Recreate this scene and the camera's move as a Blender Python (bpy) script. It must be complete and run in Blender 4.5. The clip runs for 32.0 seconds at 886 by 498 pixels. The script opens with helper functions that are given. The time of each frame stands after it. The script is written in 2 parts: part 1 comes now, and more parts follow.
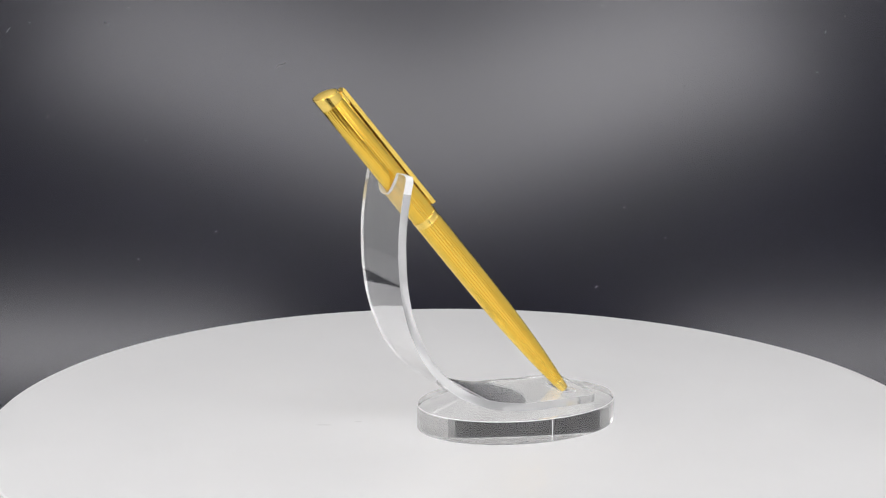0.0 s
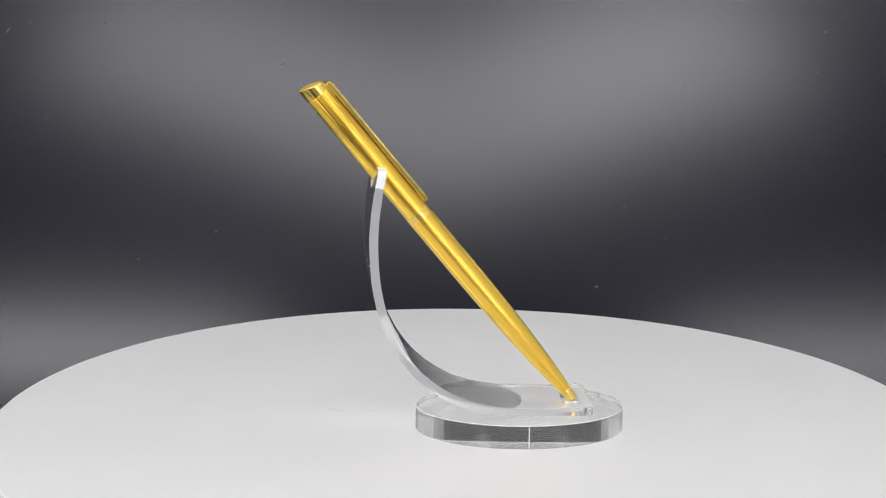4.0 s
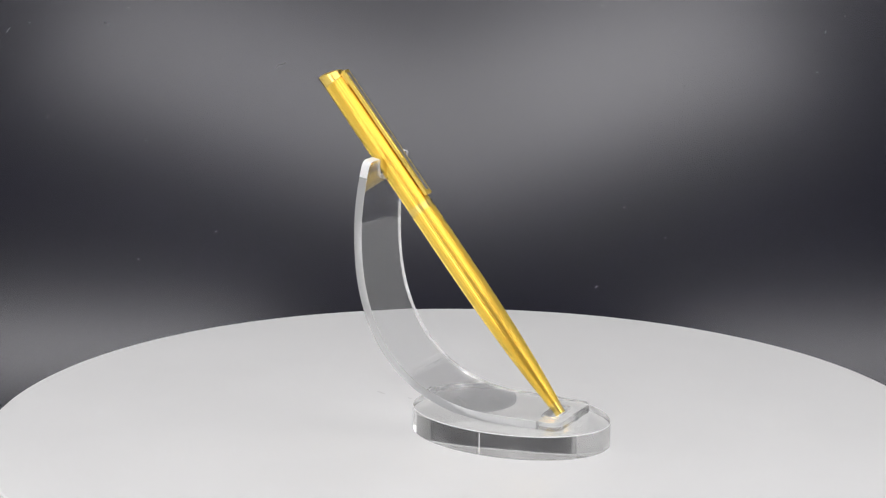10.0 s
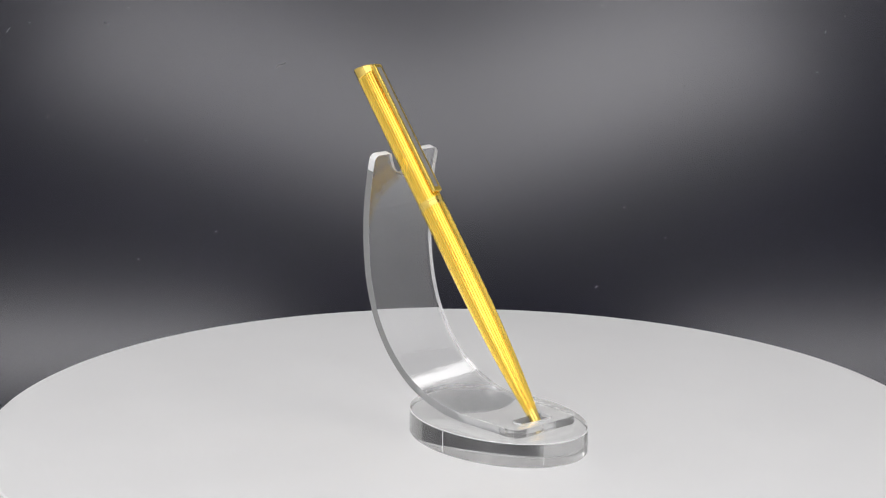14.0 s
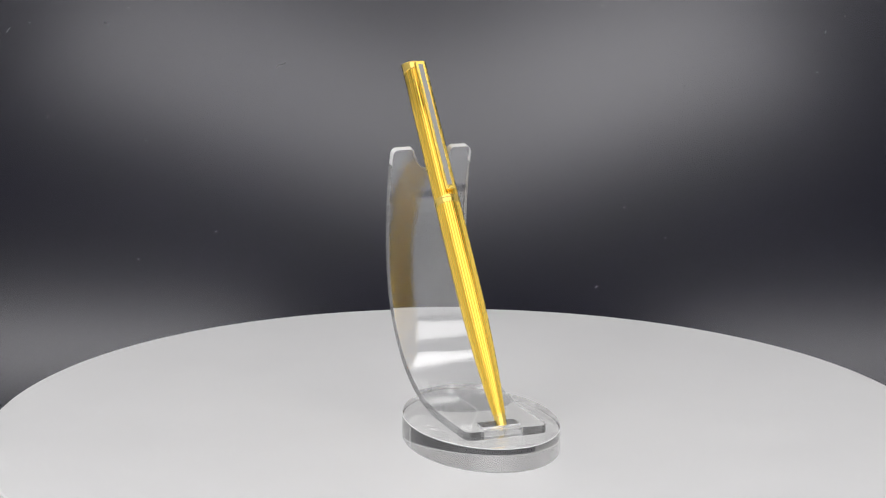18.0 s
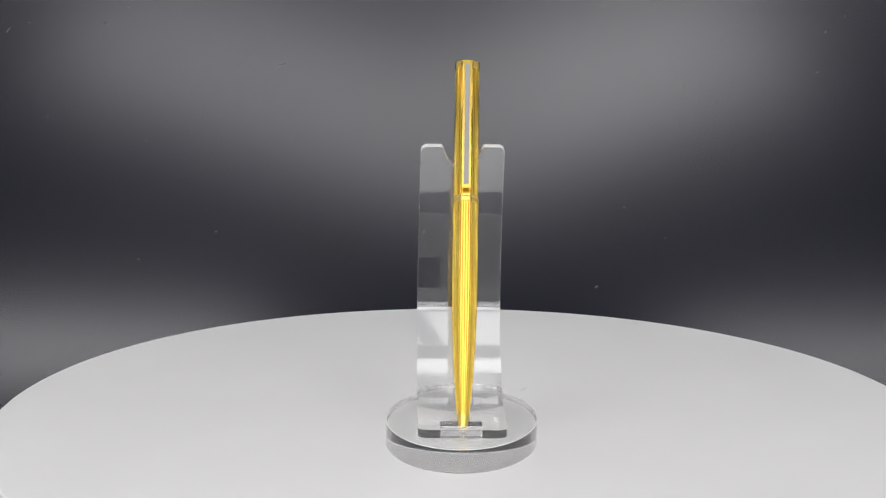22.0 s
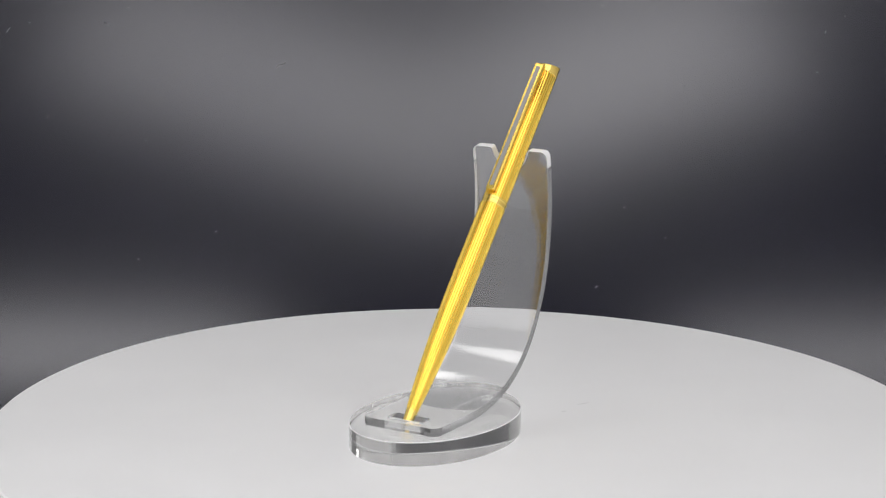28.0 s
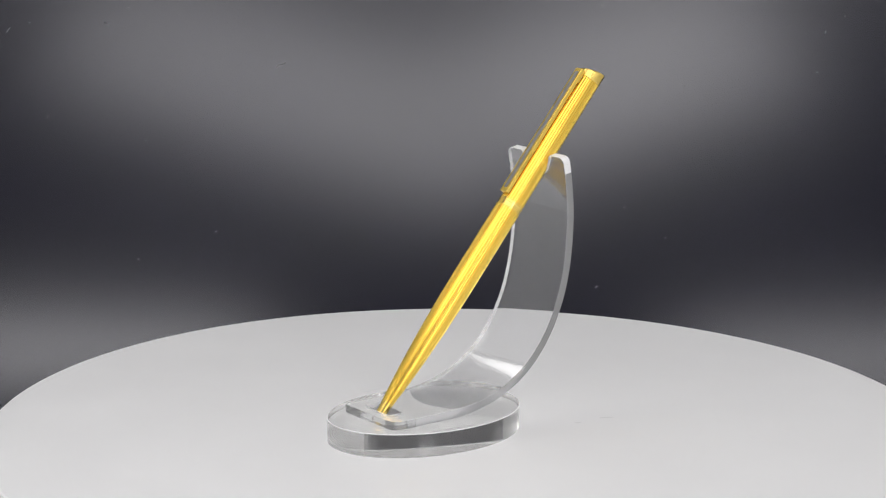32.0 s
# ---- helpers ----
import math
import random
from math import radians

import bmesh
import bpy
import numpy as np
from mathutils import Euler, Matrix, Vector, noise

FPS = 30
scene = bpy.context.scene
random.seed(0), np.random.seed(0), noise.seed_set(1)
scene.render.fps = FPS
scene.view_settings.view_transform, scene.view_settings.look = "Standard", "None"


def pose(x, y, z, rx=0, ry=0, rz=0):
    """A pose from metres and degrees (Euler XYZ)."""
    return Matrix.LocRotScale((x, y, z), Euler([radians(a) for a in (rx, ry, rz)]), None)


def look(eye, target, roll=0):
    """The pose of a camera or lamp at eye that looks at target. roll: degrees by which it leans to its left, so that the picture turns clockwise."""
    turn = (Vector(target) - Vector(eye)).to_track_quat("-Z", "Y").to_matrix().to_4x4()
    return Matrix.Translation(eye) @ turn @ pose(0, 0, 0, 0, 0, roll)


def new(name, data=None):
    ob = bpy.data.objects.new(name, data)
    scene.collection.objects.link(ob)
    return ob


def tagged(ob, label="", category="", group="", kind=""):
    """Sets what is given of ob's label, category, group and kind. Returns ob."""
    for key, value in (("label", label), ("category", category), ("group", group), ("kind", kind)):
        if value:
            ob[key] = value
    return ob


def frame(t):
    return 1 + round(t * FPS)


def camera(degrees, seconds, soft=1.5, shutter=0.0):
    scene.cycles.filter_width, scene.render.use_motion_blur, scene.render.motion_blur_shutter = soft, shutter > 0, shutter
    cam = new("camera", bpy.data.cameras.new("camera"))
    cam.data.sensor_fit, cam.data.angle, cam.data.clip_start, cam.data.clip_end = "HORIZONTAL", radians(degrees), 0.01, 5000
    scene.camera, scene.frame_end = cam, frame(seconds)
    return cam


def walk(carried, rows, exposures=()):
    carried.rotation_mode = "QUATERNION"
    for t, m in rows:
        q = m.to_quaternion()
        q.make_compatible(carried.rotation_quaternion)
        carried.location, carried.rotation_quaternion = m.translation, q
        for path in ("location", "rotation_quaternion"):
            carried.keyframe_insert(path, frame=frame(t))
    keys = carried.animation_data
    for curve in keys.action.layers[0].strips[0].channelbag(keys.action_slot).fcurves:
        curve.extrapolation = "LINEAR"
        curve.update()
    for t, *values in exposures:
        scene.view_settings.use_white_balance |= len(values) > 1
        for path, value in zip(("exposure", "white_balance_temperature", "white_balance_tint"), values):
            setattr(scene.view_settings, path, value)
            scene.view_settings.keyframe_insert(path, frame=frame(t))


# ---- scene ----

MM = 0.001
SPIN = -5.2597          # degrees a second, clockwise from above
START = 28.12           # heading of the pen stand's front at the start

# ---- camera: on a tripod, standing still ----
cam = camera(22.7511, 32.0, 1.2)
EYE = (0.0, -0.6825, 0.2112)
YAW, PITCH, ROLL = -0.7454, -12.6221, 0.6286
AIM = (EYE[0] + math.sin(radians(YAW)) * math.cos(radians(PITCH)),
       EYE[1] + math.cos(radians(YAW)) * math.cos(radians(PITCH)),
       EYE[2] + math.sin(radians(PITCH)))
CAM_POSE = look(EYE, AIM, ROLL)
walk(cam, [(0.0, CAM_POSE), (32.0, CAM_POSE)],
     [(0.0, 0.30), (5.5, 0.27), (13.0, 0.22), (19.0, 0.14), (32.0, 0.17)])

# ---- world and lamps ----
world = bpy.data.worlds.new("dim_room")
scene.world = world
world.use_nodes = True
world.node_tree.nodes["Background"].inputs[0].default_value = (0.30, 0.31, 0.34, 1)
world.node_tree.nodes["Background"].inputs[1].default_value = 0.25


CEIL = 0.52
PANELS = [  # pose of the glowing face (it shines down its own -z), width, depth, watts
    # unseen panels, placed by their glow mirrored in the sheet and arm
    (pose(-0.127, 0.077, CEIL - 0.012, 0, 0, 22), 0.325, 0.125, 0.235),
    (pose(0.090, 0.062, CEIL - 0.012, 0, 0, -25), 0.25, 0.13, 0.255),
    (pose(-0.265, 0.372, CEIL - 0.012), 0.24, 0.095, 0.16),
    (pose(0.265, 0.372, CEIL - 0.012), 0.24, 0.095, 0.13),
    (pose(-0.285, -0.29, CEIL - 0.012), 0.176, 0.36, 0.31),
    (pose(-0.095, -0.29, CEIL - 0.012), 0.176, 0.36, 0.26),
    (pose(0.095, -0.29, CEIL - 0.012), 0.176, 0.36, 0.26),
    (pose(0.285, -0.29, CEIL - 0.012), 0.176, 0.36, 0.31),
    # front row added to light the table's front and the pen
    (pose(0.0, -0.565, CEIL - 0.012), 0.60, 0.13, 0.42),
    # two upright panels added to brighten the pen's sides and the acrylic edges
    (pose(-0.30, -0.500, 0.22, 90), 0.12, 0.42, 0.5),
    (pose(0.30, -0.500, 0.22, 90), 0.12, 0.42, 0.5),
]
for m, sx, sy, watts in PANELS:
    data = bpy.data.lights.new("unseen_led_light", "AREA")
    data.shape, data.size, data.size_y, data.energy, data.color = "RECTANGLE", sx, sy, watts, (1.0, 0.985, 0.985)
    new("unseen_led_light", data).matrix_world = m


# ---- materials ----
def material(name, color, rough=0.5, metal=0.0, **more):
    m = bpy.data.materials.new(name)
    m.use_nodes = True
    b = m.node_tree.nodes["Principled BSDF"]
    b.inputs["Base Color"].default_value = (*color, 1)
    b.inputs["Roughness"].default_value = rough
    b.inputs["Metallic"].default_value = metal
    for key, value in more.items():
        b.inputs[key.replace("_", " ")].default_value = value
    return m


def nodes_of(m):
    t = m.node_tree
    return t, t.nodes, t.links, t.nodes["Principled BSDF"]


def add_noise(m, scale, detail=4.0, stretch=(1, 1, 1)):
    t, n, l, b = nodes_of(m)
    co = n.new("ShaderNodeTexCoord")
    mp = n.new("ShaderNodeMapping")
    mp.inputs["Scale"].default_value = stretch
    nz = n.new("ShaderNodeTexNoise")
    nz.inputs["Scale"].default_value, nz.inputs["Detail"].default_value = scale, detail
    l.new(co.outputs["Object"], mp.inputs[0])
    l.new(mp.outputs[0], nz.inputs["Vector"])
    return nz.outputs["Fac"]


def vary_rough(m, fac, low, high, start=0.3, end=0.7):
    t, n, l, b = nodes_of(m)
    r = n.new("ShaderNodeMapRange")
    r.inputs["From Min"].default_value, r.inputs["From Max"].default_value = start, end
    r.inputs["To Min"].default_value, r.inputs["To Max"].default_value = low, high
    l.new(fac, r.inputs["Value"])
    l.new(r.outputs[0], b.inputs["Roughness"])


def vary_color(m, fac, c1, c2, low=0.35, high=0.65):
    t, n, l, b = nodes_of(m)
    r = n.new("ShaderNodeValToRGB")
    r.color_ramp.elements[0].position, r.color_ramp.elements[1].position = low, high
    r.color_ramp.elements[0].color, r.color_ramp.elements[1].color = (*c1, 1), (*c2, 1)
    l.new(fac, r.inputs[0])
    l.new(r.outputs[0], b.inputs["Base Color"])


def add_bump(m, fac, strength, distance):
    t, n, l, b = nodes_of(m)
    bp = n.new("ShaderNodeBump")
    bp.inputs["Strength"].default_value, bp.inputs["Distance"].default_value = strength, distance
    l.new(fac, bp.inputs["Height"])
    l.new(bp.outputs[0], b.inputs["Normal"])


def add_ripples(m):
    """Fine cross ripples where the strip was bent with heat, fading out up the strip, over a slight general waviness."""
    t, n, l, b = nodes_of(m)
    co = n.new("ShaderNodeTexCoord")
    xyz = n.new("ShaderNodeSeparateXYZ")
    l.new(co.outputs["Object"], xyz.inputs[0])
    mask = n.new("ShaderNodeMapRange")
    for key, value in (("From Min", 0.0315), ("From Max", 0.024), ("To Min", 0.0), ("To Max", 1.0)):
        mask.inputs[key].default_value = value
    l.new(xyz.outputs["Z"], mask.inputs["Value"])
    low = n.new("ShaderNodeMapRange")
    for key, value in (("From Min", 0.0112), ("From Max", 0.016), ("To Min", 0.0), ("To Max", 1.0)):
        low.inputs[key].default_value = value
    l.new(xyz.outputs["Z"], low.inputs["Value"])
    zone = n.new("ShaderNodeMath")
    zone.operation = "MULTIPLY"
    l.new(mask.outputs[0], zone.inputs[0])
    l.new(low.outputs[0], zone.inputs[1])
    ripple = n.new("ShaderNodeMath")
    ripple.operation = "MULTIPLY"
    l.new(add_noise(m, 700, 1.0, (1, 0.05, 1)), ripple.inputs[0])
    l.new(zone.outputs[0], ripple.inputs[1])
    both = n.new("ShaderNodeMath")
    both.operation = "MULTIPLY_ADD"
    l.new(ripple.outputs[0], both.inputs[0])
    both.inputs[1].default_value = 1.6
    l.new(add_noise(m, 60, 0.5), both.inputs[2])
    add_bump(m, both.outputs[0], 1.0, 0.00004)


GOLD = material("polished_gold_plate", (0.93, 0.65, 0.115), 0.16, 1.0)
vary_rough(GOLD, add_noise(GOLD, 900, 5), 0.14, 0.19)
GOLD_SMOOTH = material("bright_gold_plate", (0.96, 0.70, 0.18), 0.08, 1.0)
vary_rough(GOLD_SMOOTH, add_noise(GOLD_SMOOTH, 700, 5), 0.17, 0.23)
GOLD_SATIN = material("satin_gold_plate", (0.96, 0.70, 0.18), 0.45, 1.0)
vary_rough(GOLD_SATIN, add_noise(GOLD_SATIN, 1500, 4), 0.4, 0.5)
GREY_METAL = material("satin_grey_metal", (0.37, 0.36, 0.34), 0.5, 1.0)
vary_rough(GREY_METAL, add_noise(GREY_METAL, 1200, 4, (6, 6, 0.4)), 0.45, 0.55)
GOLD_CLIP = material("polished_gold_clip", (0.95, 0.68, 0.15), 0.1, 1.0)
vary_rough(GOLD_CLIP, add_noise(GOLD_CLIP, 1200, 4, (6, 6, 0.4)), 0.22, 0.28)
STEEL = material("ball_point_steel", (0.62, 0.6, 0.57), 0.2, 1.0)

ACRYLIC = material("clear_acrylic", (0.84, 0.84, 0.835), 0.0, 0.0, IOR=1.49, Transmission_Weight=1.0)
# frosted white of the fork's tips; on bevels it paints bright edge lines
RIM = material("whitened_sawn_acrylic_edge", (0.95, 0.955, 0.96), 0.35, 0.0, IOR=1.49, Transmission_Weight=0.1)
vary_rough(RIM, add_noise(RIM, 1500, 4), 0.25, 0.45)
# milky white mixed into clear edges in place of the light they guide
EDGE = material("milky_cut_acrylic_edge", (0.95, 0.955, 0.965), 0.12, 0.0, IOR=1.49, Transmission_Weight=0.73)
vary_rough(EDGE, add_noise(EDGE, 300, 3), 0.03, 0.09)
FOOT_EDGE = material("hazy_cut_acrylic", (0.95, 0.955, 0.96), 0.2, 0.0, IOR=1.49, Transmission_Weight=0.88)
vary_rough(FOOT_EDGE, add_noise(FOOT_EDGE, 500, 3), 0.05, 0.1)
BENT = material("warped_clear_acrylic", (0.985, 0.99, 0.995), 0.0, 0.0, IOR=1.49, Transmission_Weight=0.99,
                Coat_Weight=0.9, Coat_IOR=1.7, Coat_Roughness=0.05)
add_ripples(BENT)
# slight haze; the grey tint paints in how dim the clear side looks
SIDE = material("greyed_hazy_acrylic_side", (0.63, 0.63, 0.625), 0.03, 0.0, IOR=1.49, Transmission_Weight=0.95)
MARK = material("scuffed_acrylic", (0.75, 0.75, 0.76), 0.5)
FOOT = material("glued_clear_acrylic", (0.985, 0.985, 0.98), 0.0, 0.0, IOR=1.49, Transmission_Weight=1.0)
GLUE = material("clear_glue_line", (0.985, 0.985, 0.98), 0.0, 0.0, IOR=1.08, Transmission_Weight=1.0)
DARK = material("black_speck", (0.03, 0.03, 0.03), 0.6)

WHITE = material("white_satin_plastic", (0.85, 0.85, 0.85), 0.38)
vary_color(WHITE, add_noise(WHITE, 14, 6), (0.838, 0.838, 0.843), (0.862, 0.862, 0.867))
vary_rough(WHITE, add_noise(WHITE, 40, 6), 0.34, 0.44)
SMUDGE = material("faint_grey_smudge", (0.75, 0.75, 0.75), 0.5)
DRUM = material("white_turntable_housing", (0.75, 0.75, 0.74), 0.45)
vary_rough(DRUM, add_noise(DRUM, 60, 4), 0.4, 0.5)

SHEET = material("black_satin_sheet", (0.012, 0.0115, 0.016), 0.26, IOR=1.95, Specular_Tint=(0.975, 0.975, 1.0, 1))
vary_color(SHEET, add_noise(SHEET, 9, 7), (0.0022, 0.0022, 0.0118), (0.0032, 0.0032, 0.0152))
vary_rough(SHEET, add_noise(SHEET, 5, 3), 0.238, 0.268, 0.0, 1.0)
DUST = material("pale_dust", (0.22, 0.22, 0.23), 0.8)

TENT = material("white_tent_fabric", (0.88, 0.88, 0.88), 0.8)
add_bump(TENT, add_noise(TENT, 900, 3), 0.15, 0.0005)
# unseen ceiling, dark so that the sheet mirrors dark between the lamps
CANOPY = material("unseen_grey_ceiling", (0.14, 0.14, 0.143), 0.8)
# unseen front wall, its grey set for reflections in pen and arm
FRONT = material("unseen_grey_front", (0.46, 0.46, 0.465), 0.8)
add_bump(FRONT, add_noise(FRONT, 900, 3), 0.15, 0.0005)
HOUSING = material("white_lamp_housing", (0.7, 0.7, 0.7), 0.4)


# ---- mesh helpers ----
def part(name, bm, mat, parent=None, label="", smooth=14.0, mats=None):
    me = bpy.data.meshes.new(name)
    bm.normal_update()
    bm.to_mesh(me)
    bm.free()
    for m in (mats or [mat]):
        me.materials.append(m)
    if smooth:
        me.shade_smooth()
        me.set_sharp_from_angle(angle=radians(smooth))
    ob = new(name, me)
    if parent is not None:
        ob.parent = parent
    if label:
        tagged(ob, label)
    return ob


def lathe(profile, seg=96, cap_low=True, cap_high=True, flutes=0, depth=0.0):
    """A turned body round z: profile of (radius, z). flutes: narrow V grooves along it, with flattened ribs between."""
    if flutes:
        half = math.pi / flutes
        turns = [((k + p) / flutes, 0.75 + 0.25 * math.cos(half) / math.cos((2 * p - 1) * half), g)
                 for k in range(flutes) for p, g in ((0.14, 0.1), (0.23, 0), (0.41, 0), (0.59, 0), (0.77, 0), (0.86, 0.1), (1.0, 1))]
    else:
        turns = [(i / seg, 1.0, 0) for i in range(seg)]
    bm = bmesh.new()
    rings = []
    for r, z in profile:
        ring = []
        for turn, flat, g in turns:
            a = 2 * math.pi * turn
            rr = r * flat - g * depth * min(1.0, r / 0.004)
            ring.append(bm.verts.new((rr * math.cos(a), rr * math.sin(a), z)))
        rings.append(ring)
    count = len(turns)
    for a, b in zip(rings, rings[1:]):
        for i in range(count):
            j = (i + 1) % count
            bm.faces.new((a[i], a[j], b[j], b[i]))
    if cap_low:
        bm.faces.new(rings[0][::-1])
    if cap_high:
        bm.faces.new(rings[-1])
    return bm


def block(sx, sy, sz, bevel=0.0, seg=2):
    bm = bmesh.new()
    bmesh.ops.create_cube(bm, size=1.0, matrix=Matrix.Diagonal((sx, sy, sz, 1)))
    if bevel:
        bmesh.ops.bevel(bm, geom=bm.edges[:], offset=bevel, segments=seg, affect="EDGES", profile=0.5)
    return bm


def moved(bm, m):
    bm.transform(m)
    return bm


# ---- light tent: unseen white and grey walls added round the turntable, with a lens opening ----
FLOOR = -0.062


def slab(name, x0, x1, y0, y1, z0, z1, mat, parent=None):
    bm = moved(block(x1 - x0, y1 - y0, z1 - z0), pose((x0 + x1) / 2, (y0 + y1) / 2, (z0 + z1) / 2))
    ob = part(name, bm, mat, parent, "", 0)
    return ob if parent else tagged(ob, kind="structure")


def build_tent():
    low, x, y0, y1, t = FLOOR - 0.002, 0.43, -0.645, 0.58, 0.006
    slab("floor", -0.9, 0.9, -1.2, 0.9, low - 0.02, low, TENT)
    slab("ceiling", -x - t, x + t, y0 - t, y1 + t, CEIL, CEIL + t, CANOPY)
    slab("wall_west", -x - t, -x, y0, y1, low, CEIL, TENT)
    slab("wall_east", x, x + t, y0, y1, low, CEIL, TENT)
    slab("wall_north", -x - t, x + t, y1, y1 + t, low, CEIL, TENT)
    # tall slit in the unseen front mirrors as a dark patch in the arm
    front = slab("wall_south", -x - t, -0.026, y0 - t, y0, low, CEIL, FRONT)
    slab("flap", 0.026, x + t, y0 - t, y0, low, CEIL, FRONT, front)
    slab("flap", -0.026, 0.026, y0 - t, y0, low, 0.13, FRONT, front)
    slab("flap", -0.026, 0.026, y0 - t, y0, 0.36, CEIL, FRONT, front)


def build_led_panels():
    # housings for the unseen lamps, some of them added only as fill
    for m, sx, sy, watts in PANELS:
        lamp = tagged(new("unseen_led_lamp"), "flat white LED panel lamp, unseen, inside the tent", "lamp", "LED lamps")
        lamp.matrix_world = m @ pose(0, 0, 0.012)
        part("housing", moved(block(sx + 0.02, sy + 0.02, 0.010, 0.002), pose(0, 0, -0.005)), HOUSING, lamp)


def sheet_profile(step=0.004):
    """(y, z, tangent angle) of the hanging sheet: flat on the table, then curving upwards."""
    knots = [(0.0, 0), (0.75, 0), (0.79, 20), (0.88, 36), (1.03, 62), (1.25, 84), (1.38, 87)]
    out, y, z, s = [], 0.12 - 0.75, FLOOR, 0.0
    while s < 1.38:
        for (s0, a0), (s1, a1) in zip(knots, knots[1:]):
            if s0 <= s <= s1:
                a = a0 + (a1 - a0) * (s - s0) / (s1 - s0)
                break
        out.append((y, z, radians(a)))
        y += step * math.cos(radians(a))
        z += step * math.sin(radians(a))
        s += step
    return out


def build_sheet():
    prof = sheet_profile()
    bm = bmesh.new()
    xs = [-0.26 + 0.02 * i for i in range(27)]
    rows = []
    for y, z, a in prof:
        if z > 0.47:
            break
        rows.append([bm.verts.new((x, y, z)) for x in xs])
    under = [[bm.verts.new((v.co.x, v.co.y + 0.0015 * math.sin(a), v.co.z - 0.0015 * math.cos(a))) for v in row]
             for row, (y, z, a) in zip(rows, prof)]
    n, k = len(rows), len(xs)
    for i in range(n - 1):
        for j in range(k - 1):
            bm.faces.new((rows[i][j], rows[i][j + 1], rows[i + 1][j + 1], rows[i + 1][j]))
            bm.faces.new((under[i][j], under[i + 1][j], under[i + 1][j + 1], under[i][j + 1]))
    for i in range(n - 1):
        bm.faces.new((rows[i][0], rows[i + 1][0], under[i + 1][0], under[i][0]))
        bm.faces.new((rows[i][-1], under[i][-1], under[i + 1][-1], rows[i + 1][-1]))
    for j in range(k - 1):
        bm.faces.new((rows[0][j], under[0][j], under[0][j + 1], rows[0][j + 1]))
        bm.faces.new((rows[-1][j], rows[-1][j + 1], under[-1][j + 1], under[-1][j]))
    sheet = part("backdrop", bm, SHEET, smooth=60)
    tagged(sheet, "black satin plastic sheet curving up behind the turntable", "backdrop", kind="structure")


# ---- dust on the sheet ----
FLECKS = [  # x, height, length in mm, turn
    (-0.2152, 0.0857, 3.2, 60), (-0.2057, 0.0874, 1.2, 0), (-0.17, 0.0897, 2.8, -20), (-0.1602, 0.0975, 1.2, 0),
    (-0.0885, 0.0719, 5.2, 28), (-0.16, 0.0597, 1.0, 0), (-0.1934, 0.0497, 1.4, 80), (-0.1477, 0.0397, 1.0, 0),
    (0.0595, 0.0977, 1.4, 0), (0.0921, 0.0904, 1.2, 0), (0.0834, 0.0977, 0.8, 0), (0.0963, 0.0655, 1.2, 90),
    (0.1712, 0.0951, 1.0, 0), (0.1574, 0.0712, 1.2, 10), (0.1618, 0.0876, 1.6, 80), (-0.1122, 0.0049, 1.4, 30),
    (-0.1449, -0.0041, 1.2, 0), (0.0678, 0.0167, 1.0, 0), (0.0852, 0.0066, 1.2, 20), (0.0544, -0.011, 1.6, 40),
]


def lint(bm, m, length, thick, rng):
    """A crooked little fibre: a four-sided tube along a bent line."""
    rings, n = [], 5
    sag = rng.uniform(-0.25, 0.25) * length
    for i in range(n):
        f = i / (n - 1) - 0.5
        r = thick * (0.55 + 0.45 * math.cos(f * math.pi))
        x, y = f * length, sag * (1 - 4 * f * f) + rng.uniform(-0.1, 0.1) * thick
        rings.append([bm.verts.new(m @ Vector((x, y + r * a, r * (b + 1) * 0.5))) for a, b in ((-1, -1), (1, -1), (1, 1), (-1, 1))])
    for p, q in zip(rings, rings[1:]):
        for k in range(4):
            bm.faces.new((p[k], p[(k + 1) % 4], q[(k + 1) % 4], q[k]))
    bm.faces.new(rings[0][::-1])
    bm.faces.new(rings[-1])


def build_dust():
    rng = random.Random(5)
    prof = sheet_profile()
    bm = bmesh.new()
    for x, height, length, turn in FLECKS:
        y, z, a = min((p for p in prof if p[0] > 0.1), key=lambda p: abs(p[1] - height))
        m = Matrix.Translation((x, y, z)) @ Matrix.Rotation(a, 4, "X") @ Matrix.Rotation(radians(turn), 4, "Z") @ pose(0, 0, 0.00005)
        lint(bm, m, length * MM, (0.08 + 0.05 * min(length, 2)) * MM, rng)
    tagged(part("dust", bm, DUST), "pale lint and dust specks on the black sheet", "dust", kind="stuff")


# ---- turntable ----
RADIUS = 0.1549


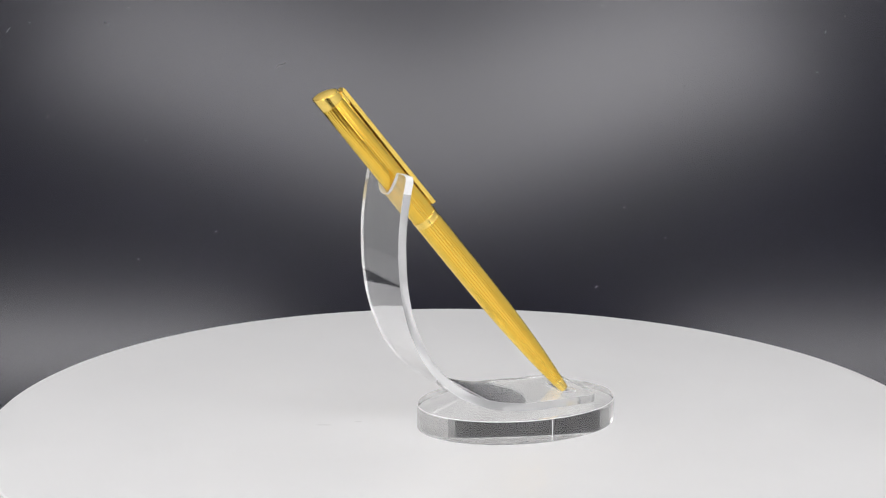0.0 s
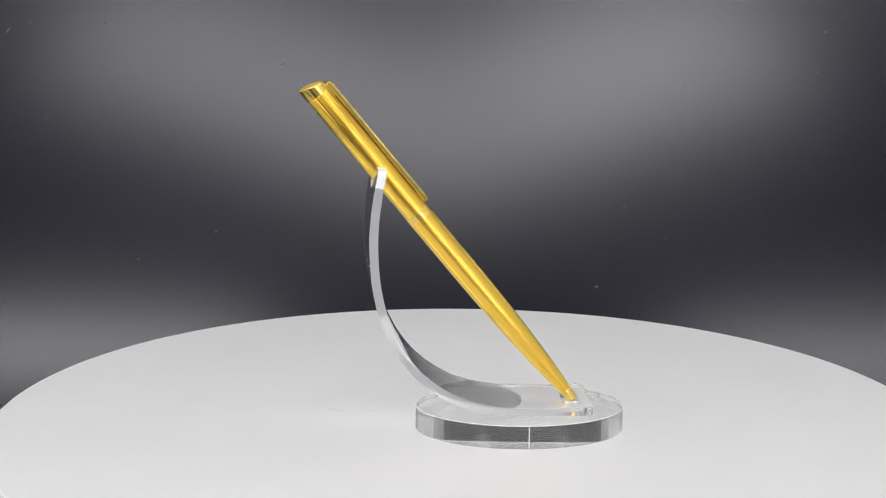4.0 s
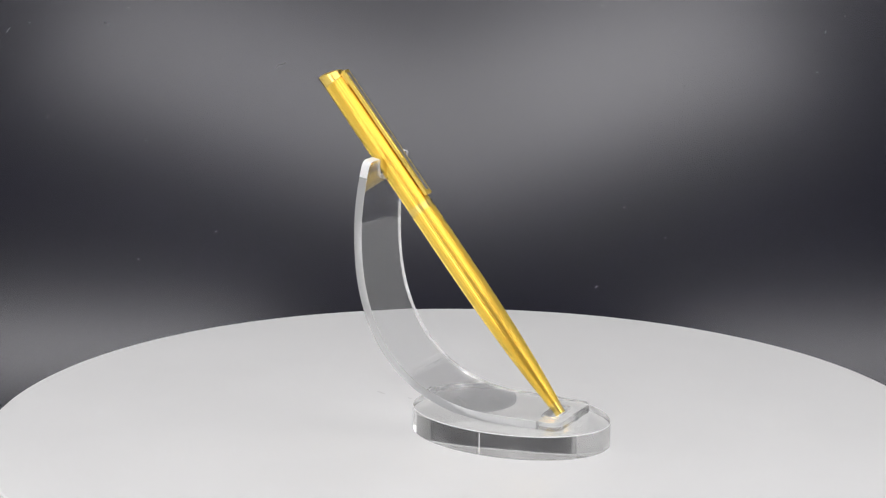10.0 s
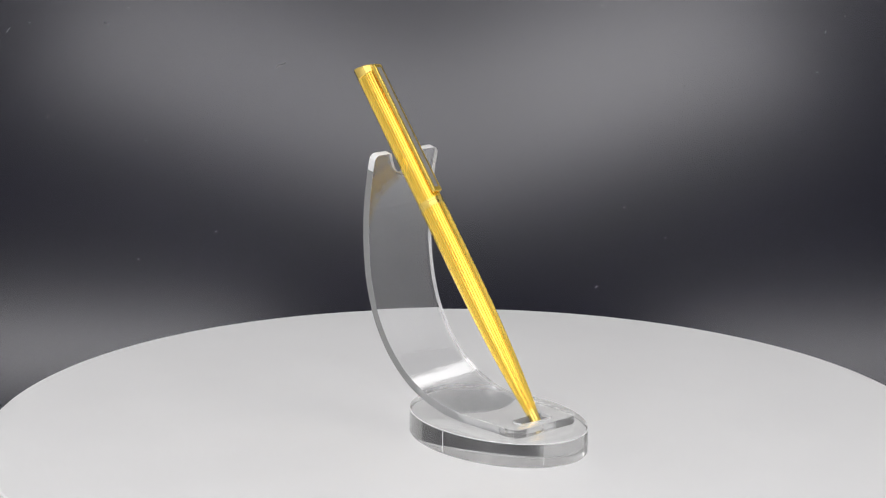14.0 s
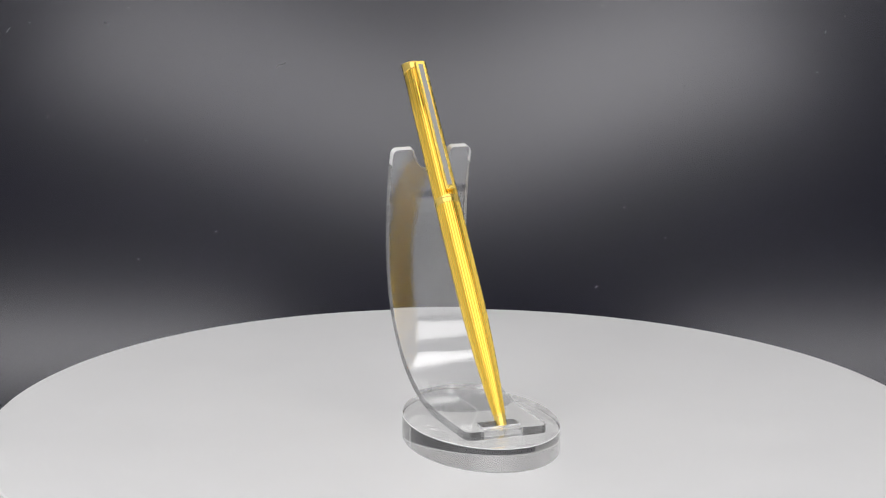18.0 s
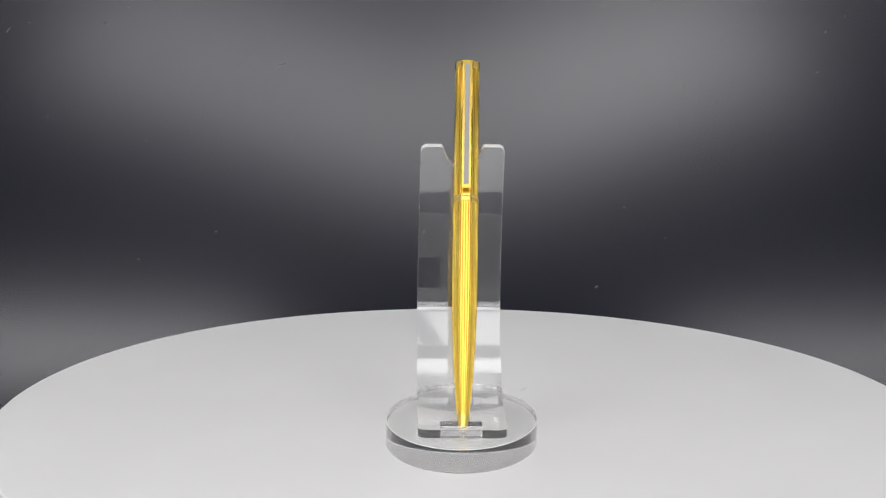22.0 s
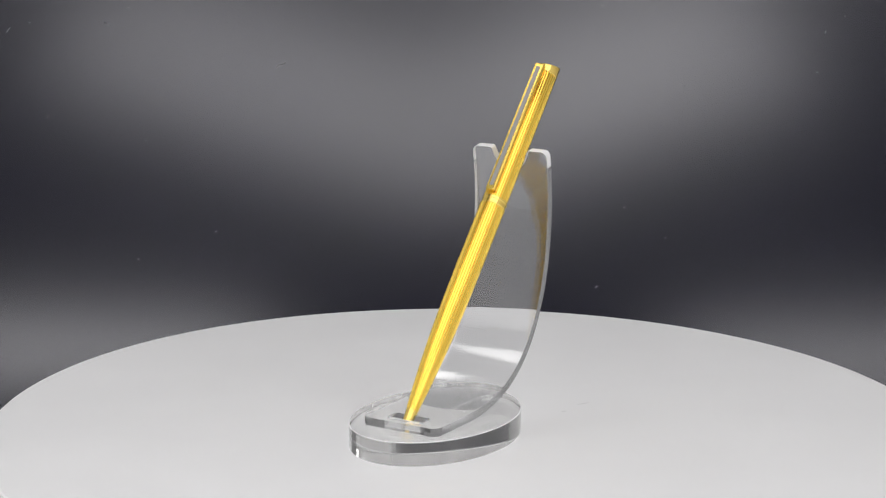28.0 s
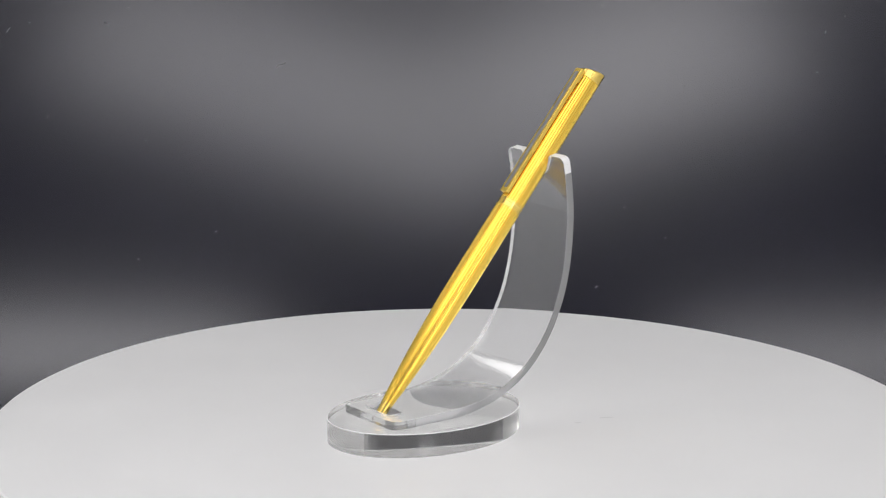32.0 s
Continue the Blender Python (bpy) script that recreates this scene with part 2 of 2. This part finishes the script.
def build_turntable():
    tt = tagged(new("turntable"), "round white display turntable with a plain top", "turntable")
    prof = [(0.02, -0.0080), (RADIUS - 0.002, -0.0080), (RADIUS - 0.0006, -0.0072), (RADIUS, -0.0055), (RADIUS, -0.0012),
            (RADIUS - 0.0003, -0.0004), (RADIUS - 0.0011, 0.0), (RADIUS * 0.5, 0.0)]
    part("top_plate", lathe(prof, 256), WHITE, tt)
    part("housing", lathe([(0.112, FLOOR + 0.004), (0.115, FLOOR + 0.007), (0.115, -0.014), (0.112, -0.011)], 128), DRUM, tt)
    part("spindle", lathe([(0.03, -0.011), (0.03, -0.008)], 48), DRUM, tt)
    for i in range(4):
        a = math.pi / 4 + i * math.pi / 2
        part("foot", moved(lathe([(0.010, FLOOR), (0.010, FLOOR + 0.004)], 24), pose(0.095 * math.cos(a), 0.095 * math.sin(a), 0)), DARK, tt)
    for x, y, length, turn in ((-30.4, 19.0, 2.4, -25), (-42.0, 20.5, 5.0, -27)):
        smudge = lathe([(0.5 * MM, 0.0), (0.46 * MM, 0.015 * MM)], 20)
        smudge.transform(pose(x * MM, y * MM, 0.002 * MM, 0, 0, turn) @ Matrix.Diagonal((length, 1, 1, 1)))
        part("smudge", smudge, SMUDGE, tt, "faint grey smudge", 0)
    return tt


# ---- acrylic pen stand: local x to its front, z up, origin under the middle of its base ----
BASE_A, BASE_B, BASE_H = 33.4 * MM, 23.8 * MM, 7.6 * MM
ARM_W, ARM_T = 27.4 * MM, 2.7 * MM
ARM_GAP = 0.06 * MM


def arm_path():
    """The arm's middle line: (x, z, tx, tz) from the foot's front edge to the tips of the fork."""
    zf = BASE_H + ARM_GAP + ARM_T / 2
    cx, cz, a, n = 2.855 * MM, 65.4 * MM, 50.93 * MM, 2.389
    pts = [(22.3 * MM, zf), (cx, zf)]
    b = cz - zf
    for i in range(1, 73):
        q = math.pi / 2 * i / 72
        pts.append((cx - a * math.sin(q) ** (2 / n), cz - b * math.cos(q) ** (2 / n) if i < 72 else cz))
    for i in range(1, 13):
        w = i / 12
        pts.append((cx - a + 2.8 * MM * w ** 1.694, cz + (86.6 * MM - cz) * w))
    return pts


def bent(path):
    ls, total = [0.0], 0.0
    for p, q in zip(path, path[1:]):
        total += math.dist(p, q)
        ls.append(total)
    dirs = []
    for i in range(len(path)):
        p, q = path[max(0, i - 1)], path[min(len(path) - 1, i + 1)]
        if i == 1:
            p = (path[1][0] + MM, path[1][1])
            q = (path[1][0], path[1][1])
        d = Vector((q[0] - p[0], q[1] - p[1])).normalized()
        dirs.append(d)
    def at(l, w, n):
        i = min(max(int(np.searchsorted(ls, l)) - 1, 0), len(path) - 2)
        f = (l - ls[i]) / (ls[i + 1] - ls[i])
        x = path[i][0] + (path[i + 1][0] - path[i][0]) * f
        z = path[i][1] + (path[i + 1][1] - path[i][1]) * f
        d = (dirs[i] * (1 - f) + dirs[i + 1] * f).normalized()
        lean = 0.017 * max(0.0, z - 35 * MM)             # the strip leans a little to one side
        return Vector((x + d.y * n, w + lean, z - d.x * n))     # n > 0 towards the pen
    return ls, at


def arc(cx, cy, r, a0, a1, n):
    return [(cx + r * math.cos(radians(a0 + (a1 - a0) * i / n)), cy + r * math.sin(radians(a0 + (a1 - a0) * i / n))) for i in range(n + 1)]


def build_arm(stand):
    path = arm_path()
    ls, at = bent(path)
    L, h = ls[-1], ARM_W / 2
    rf, rt = 3.0 * MM, 2.0 * MM
    nd, nw, lip = 7.7 * MM, 6.4 * MM, 0.9 * MM
    # outline in (along, across)
    out = arc(rf, -h + rf, rf, 180, 270, 8) + arc(L - rt, -h + rt, rt, 270, 360, 8)
    out += arc(L - lip, -nw - lip, lip, 0, 70, 6)
    for i in range(1, 24):
        w = -nw + 2 * nw * i / 24
        out.append((L - 1.0 * MM - (nd - 1.0 * MM) * (1 - abs(w / nw) ** 2.5), w))
    out += [(x, -y) for x, y in arc(L - lip, -nw - lip, lip, 0, 70, 6)[::-1]]
    out += [(x, -y) for x, y in arc(L - rt, -h + rt, rt, 270, 360, 8)[::-1]]
    out += [(x, -y) for x, y in arc(rf, -h + rf, rf, 180, 270, 8)[::-1]]
    s0, s1, sw, sr, so = 3.9 * MM, 9.1 * MM, 6.5 * MM, 0.9 * MM, -0.3 * MM
    hole = (arc(s0 + sr, so - sw + sr, sr, 180, 270, 4) + arc(s1 - sr, so - sw + sr, sr, 270, 360, 4)
            + arc(s1 - sr, so + sw - sr, sr, 0, 90, 4) + arc(s0 + sr, so + sw - sr, sr, 90, 180, 4))
    bm = bmesh.new()
    for loop in (out, hole):
        vs = [bm.verts.new((x, y, 0)) for x, y in loop]
        for i in range(len(vs)):
            bm.edges.new((vs[i - 1], vs[i]))
    bmesh.ops.triangle_fill(bm, use_beauty=True, edges=bm.edges[:], normal=(0, 0, 1))
    for l in ls[1:-1]:
        bmesh.ops.bisect_plane(bm, geom=bm.verts[:] + bm.edges[:] + bm.faces[:], plane_co=(l, 0, 0), plane_no=(1, 0, 0), dist=1e-7)
    # the front of the glue line: a curve that bulges forwards in the middle of the strip, cut as tangents
    tangents = []
    for w in (-0.85, -0.6, -0.35, -0.1, 0.15, 0.4, 0.65, 0.9):
        co, no = Vector((ls[1] + (2.4 + 5.5 * w * w) * MM, w * h, 0)), Vector((-1, 11 * w * MM / h, 0)).normalized()
        tangents.append((co, no))
        bmesh.ops.bisect_plane(bm, geom=bm.verts[:] + bm.edges[:] + bm.faces[:], plane_co=co, plane_no=no, dist=1e-7)
    bm.normal_update()
    for f in bm.faces:
        if f.normal.z < 0:
            f.normal_flip()
    flat = [v.co.copy() for v in bm.verts]
    bm.verts.index_update()
    faces = [[v.index for v in f.verts] for f in bm.faces]
    rim = []
    for f in bm.faces:
        for lp in f.loops:
            if len(lp.edge.link_faces) == 1:
                rim.append((lp.vert.index, lp.link_loop_next.vert.index))
    bm.free()
    solid = bmesh.new()
    up = [solid.verts.new(at(c.x, c.y, ARM_T / 2)) for c in flat]
    low = [solid.verts.new(at(c.x, c.y, -ARM_T / 2)) for c in flat]
    for f in faces:
        top, under = solid.faces.new([up[i] for i in f]), solid.faces.new([low[i] for i in f[::-1]])
        mid = sum((flat[i] for i in f), Vector()) / len(f)
        if any((mid - co).dot(no) > 0 for co, no in tangents):        # the flat foot, glued to the base
            top.material_index, under.material_index = 4, 5
    for i, j in rim:
        f = solid.faces.new((up[j], up[i], low[i], low[j]))
        if min(flat[i].x, flat[j].x) > L - (6.4 * MM if max(abs(flat[i].y), abs(flat[j].y)) > h - rt else 9 * MM):
            f.material_index = 1
        elif flat[i].x > 9.5 * MM or flat[j].x > 9.5 * MM:
            f.material_index = 2
        else:
            f.material_index = 3
    bmesh.ops.recalc_face_normals(solid, faces=solid.faces[:])
    edges = [e for e in solid.edges if len(e.link_faces) == 2 and e.calc_face_angle(0) > radians(60)]
    # bevels take the rim's white as painted edge glints
    bmesh.ops.bevel(solid, geom=edges, offset=0.45 * MM, segments=2, affect="EDGES", profile=0.5, clamp_overlap=True, material=1)
    arm = part("arm", solid, ACRYLIC, stand, "bent clear acrylic strip with a forked top and a slot", 14, [BENT, RIM, EDGE, FOOT_EDGE, FOOT, GLUE])
    arm.visible_shadow = False
    rng, specks = random.Random(8), bmesh.new()
    for i in range(70):
        l, w = rng.uniform(20, L / MM - 14) * MM, rng.uniform(-0.9, 0.9) * h
        side = rng.choice((-1, 1))
        size = rng.uniform(0.05, 0.14) * MM * (1.6 if i % 9 == 0 else 1)
        c, d = at(l, w, side * ARM_T / 2), at(l + size * rng.uniform(1, 2.2), w + size * rng.uniform(-1, 1), side * ARM_T / 2)
        up = (at(l, w, side) - at(l, w, 0)).normalized()
        along = d - c
        across = up.cross(along).normalized() * size
        a, b = [c + across * k + along * m for k, m in ((-1, -1), (1, -0.6), (0.8, 1), (-0.7, 0.8))], c + up * size * 0.5
        low = [specks.verts.new(v) for v in a]
        tip = specks.verts.new(b)
        for k in range(4):
            specks.faces.new((low[k], low[(k + 1) % 4], tip))
        specks.faces.new(low[::-1])
    part("dust_specks", specks, MARK, arm, "tiny pale specks of dust")


def build_stand():
    stand = tagged(new("pen_stand"), "clear acrylic pen stand with an oval base", "pen stand")
    bm = bmesh.new()
    seg, b = 160, 0.2 * MM
    rings = []
    for off, z in ((b, 0.0), (b * 0.3, b * 0.3), (0, b), (0, BASE_H - b), (b * 0.3, BASE_H - b * 0.3), (b, BASE_H)):
        rings.append([bm.verts.new(((BASE_A - off) * math.cos(2 * math.pi * i / seg), (BASE_B - off) * math.sin(2 * math.pi * i / seg), z))
                      for i in range(seg)])
    for k, (p, q) in enumerate(zip(rings, rings[1:])):
        for i in range(seg):
            j = (i + 1) % seg
            # top bevel in the rim's white, a bright edge line put into the colour
            bm.faces.new((p[i], p[j], q[j], q[i])).material_index = 2 if k > 2 else 1
    bm.faces.new(rings[0][::-1])
    bm.faces.new(rings[-1])
    base = part("base", bm, ACRYLIC, stand, "oval clear acrylic base plate", 14, [ACRYLIC, SIDE, RIM])
    base.visible_shadow = False
    base.matrix_local = pose(0, 0.3 * MM, 0, 0, 0, -4.0)
    part("cut_mark", moved(block(0.35 * MM, 0.10 * MM, 6.8 * MM, 0.04 * MM), pose(1.7 * MM, -BASE_B * 0.9987 - 0.02 * MM, 3.8 * MM)), MARK, base)
    part("speck", moved(block(0.5 * MM, 0.08 * MM, 0.4 * MM, 0.03 * MM), pose(-6.9 * MM, -BASE_B * 0.9784 - 0.04 * MM, 0.9 * MM)), DARK, base)
    part("scratch", moved(block(1.8 * MM, 0.5 * MM, 0.04 * MM, 0.01 * MM), pose(-16.8 * MM, 1.2 * MM, BASE_H + 0.02 * MM, 0, 0, 80)), MARK, base)
    build_arm(stand)
    return stand


# ---- gold ballpoint pen: local z from the tip upwards, x towards the clip ----
def build_pen():
    pen = tagged(new("ballpoint_pen"), "gold ballpoint pen with fine lengthwise grooves, leaning in the stand", "pen")
    def eased(n):
        out = []
        for i in range(n):
            z = 4.2 + (77.6 - 4.2) * i / (n - 1)
            t = min(1.0, (z - 4.2) / 56.0)
            out.append(((1.94 + 2.21 * (1 - (1 - t) ** 2.5)) * MM, z * MM))
        return out
    part("nib", lathe([(0.22 * MM, -1.95 * MM), (0.42 * MM, -1.7 * MM), (0.6 * MM, -0.6 * MM), (0.62 * MM, 0.2 * MM)], 32), STEEL, pen, "steel ball point")
    part("nose", lathe([(1.25 * MM, -0.15 * MM), (1.5 * MM, 0.0), (1.6 * MM, 0.25 * MM), (1.78 * MM, 3.1 * MM), (1.94 * MM, 3.2 * MM),
                        (1.96 * MM, 3.7 * MM), (1.84 * MM, 3.85 * MM), (1.84 * MM, 4.2 * MM)], 64), GOLD_SMOOTH, pen, "smooth gold nose cone")
    part("lower_barrel", lathe(eased(44), flutes=30, depth=0.21 * MM), GOLD, pen, "", 24)
    for z0, z1, r in ((77.6, 78.3, 4.22), (79.3, 80.3, 4.26)):
        part("ring", lathe([((r - 0.15) * MM, z0 * MM), (r * MM, (z0 + 0.15) * MM), (r * MM, (z1 - 0.15) * MM), ((r - 0.15) * MM, z1 * MM)], 96), GOLD_SMOOTH, pen)
    part("centre_band", lathe([(4.08 * MM, 78.2 * MM), (4.08 * MM, 79.4 * MM)], 96), GOLD_SMOOTH, pen)
    part("upper_barrel", lathe([(4.05 * MM, 80.2 * MM), (4.06 * MM, 81 * MM), (4.06 * MM, 105 * MM), (4.04 * MM, 128.2 * MM), (3.95 * MM, 128.4 * MM)],
                               flutes=30, depth=0.21 * MM), GOLD, pen, "", 24)
    # the end cap is cut off at a slant, lower towards the clip
    cap = lathe([(3.85 * MM, 128.3 * MM), (4.1 * MM, 128.55 * MM), (4.1 * MM, 131.8 * MM), (4.02 * MM, 131.95 * MM),
                 (3.7 * MM, 131.95 * MM), (3.6 * MM, 131.8 * MM), (0.2 * MM, 131.8 * MM)], 96)
    for v in cap.verts:
        if v.co.z > 130 * MM:
            v.co.z -= 0.3 * v.co.x
    end = part("top_cap", cap, GOLD_SMOOTH, pen, "polished gold end cap cut at a slant")
    disc = lathe([(3.75 * MM, 131.7 * MM)] + [(3.75 * MM * math.cos(radians(a)), (131.85 + 0.75 * math.sin(radians(a))) * MM) for a in range(5, 88, 9)], 64)
    for v in disc.verts:
        v.co.z -= 0.3 * v.co.x
    part("end_disc", disc, GOLD_SATIN, end, "satin gold end disc")
    # clip: a straight bar that stands off the barrel, joined to it by a block at the top
    bar = moved(block(1.5 * MM, 3.2 * MM, 48.4 * MM, 0.26 * MM, 2), pose(4.95 * MM, 0, (81.3 + 24.2) * MM))
    clip = part("clip", bar, GOLD_CLIP, pen, "straight gold clip with a grey inlay", 20)
    part("clip_root", moved(block(1.6 * MM, 2.9 * MM, 4.4 * MM, 0.12 * MM), pose(3.9 * MM, 0, 127.3 * MM)), GOLD_SMOOTH, clip, "", 0)
    part("clip_toe", moved(block(1.1 * MM, 1.9 * MM, 3.0 * MM, 0.4 * MM), pose(4.3 * MM, 0, 83.2 * MM)), GOLD_SMOOTH, clip)
    part("inlay", moved(block(0.16 * MM, 1.55 * MM, 45.6 * MM, 0.03 * MM), pose(5.70 * MM, 0, 105.6 * MM)), GREY_METAL, clip, "flat satin grey metal inlay", 0)
    return pen


build_tent()
build_led_panels()
build_sheet()
build_dust()
turntable = build_turntable()
pen_stand = build_stand()
pen = build_pen()


def pen_pose():
    """The pen's place on the turntable, in the stand's heading: from the slot up over the fork."""
    tip, top = Vector((33.41, -3.11, 9.25)) * MM, Vector((-50.8, 0.12, 111.15)) * MM
    z = (top - tip).normalized()
    x = Vector((0.02, 1, 0.0)).cross(z).normalized()
    y = z.cross(x)
    m = Matrix((x, y, z)).transposed().to_4x4()
    m.translation = tip
    return m


def motions():
    stand_at = pose(16.0 * MM, -3.15 * MM, 0.05 * MM, 0, 0, -0.5)
    pen_at = pen_pose()
    times = [float(i) for i in range(33)]
    walk(turntable, [(t, pose(0, 0, 0, 0, 0, START + SPIN * t)) for t in times])
    walk(pen_stand, [(t, pose(0, 0, 0, 0, 0, START + SPIN * t) @ stand_at) for t in times])
    walk(pen, [(t, pose(0, 0, 0, 0, 0, START + SPIN * t) @ pen_at) for t in times])


motions()
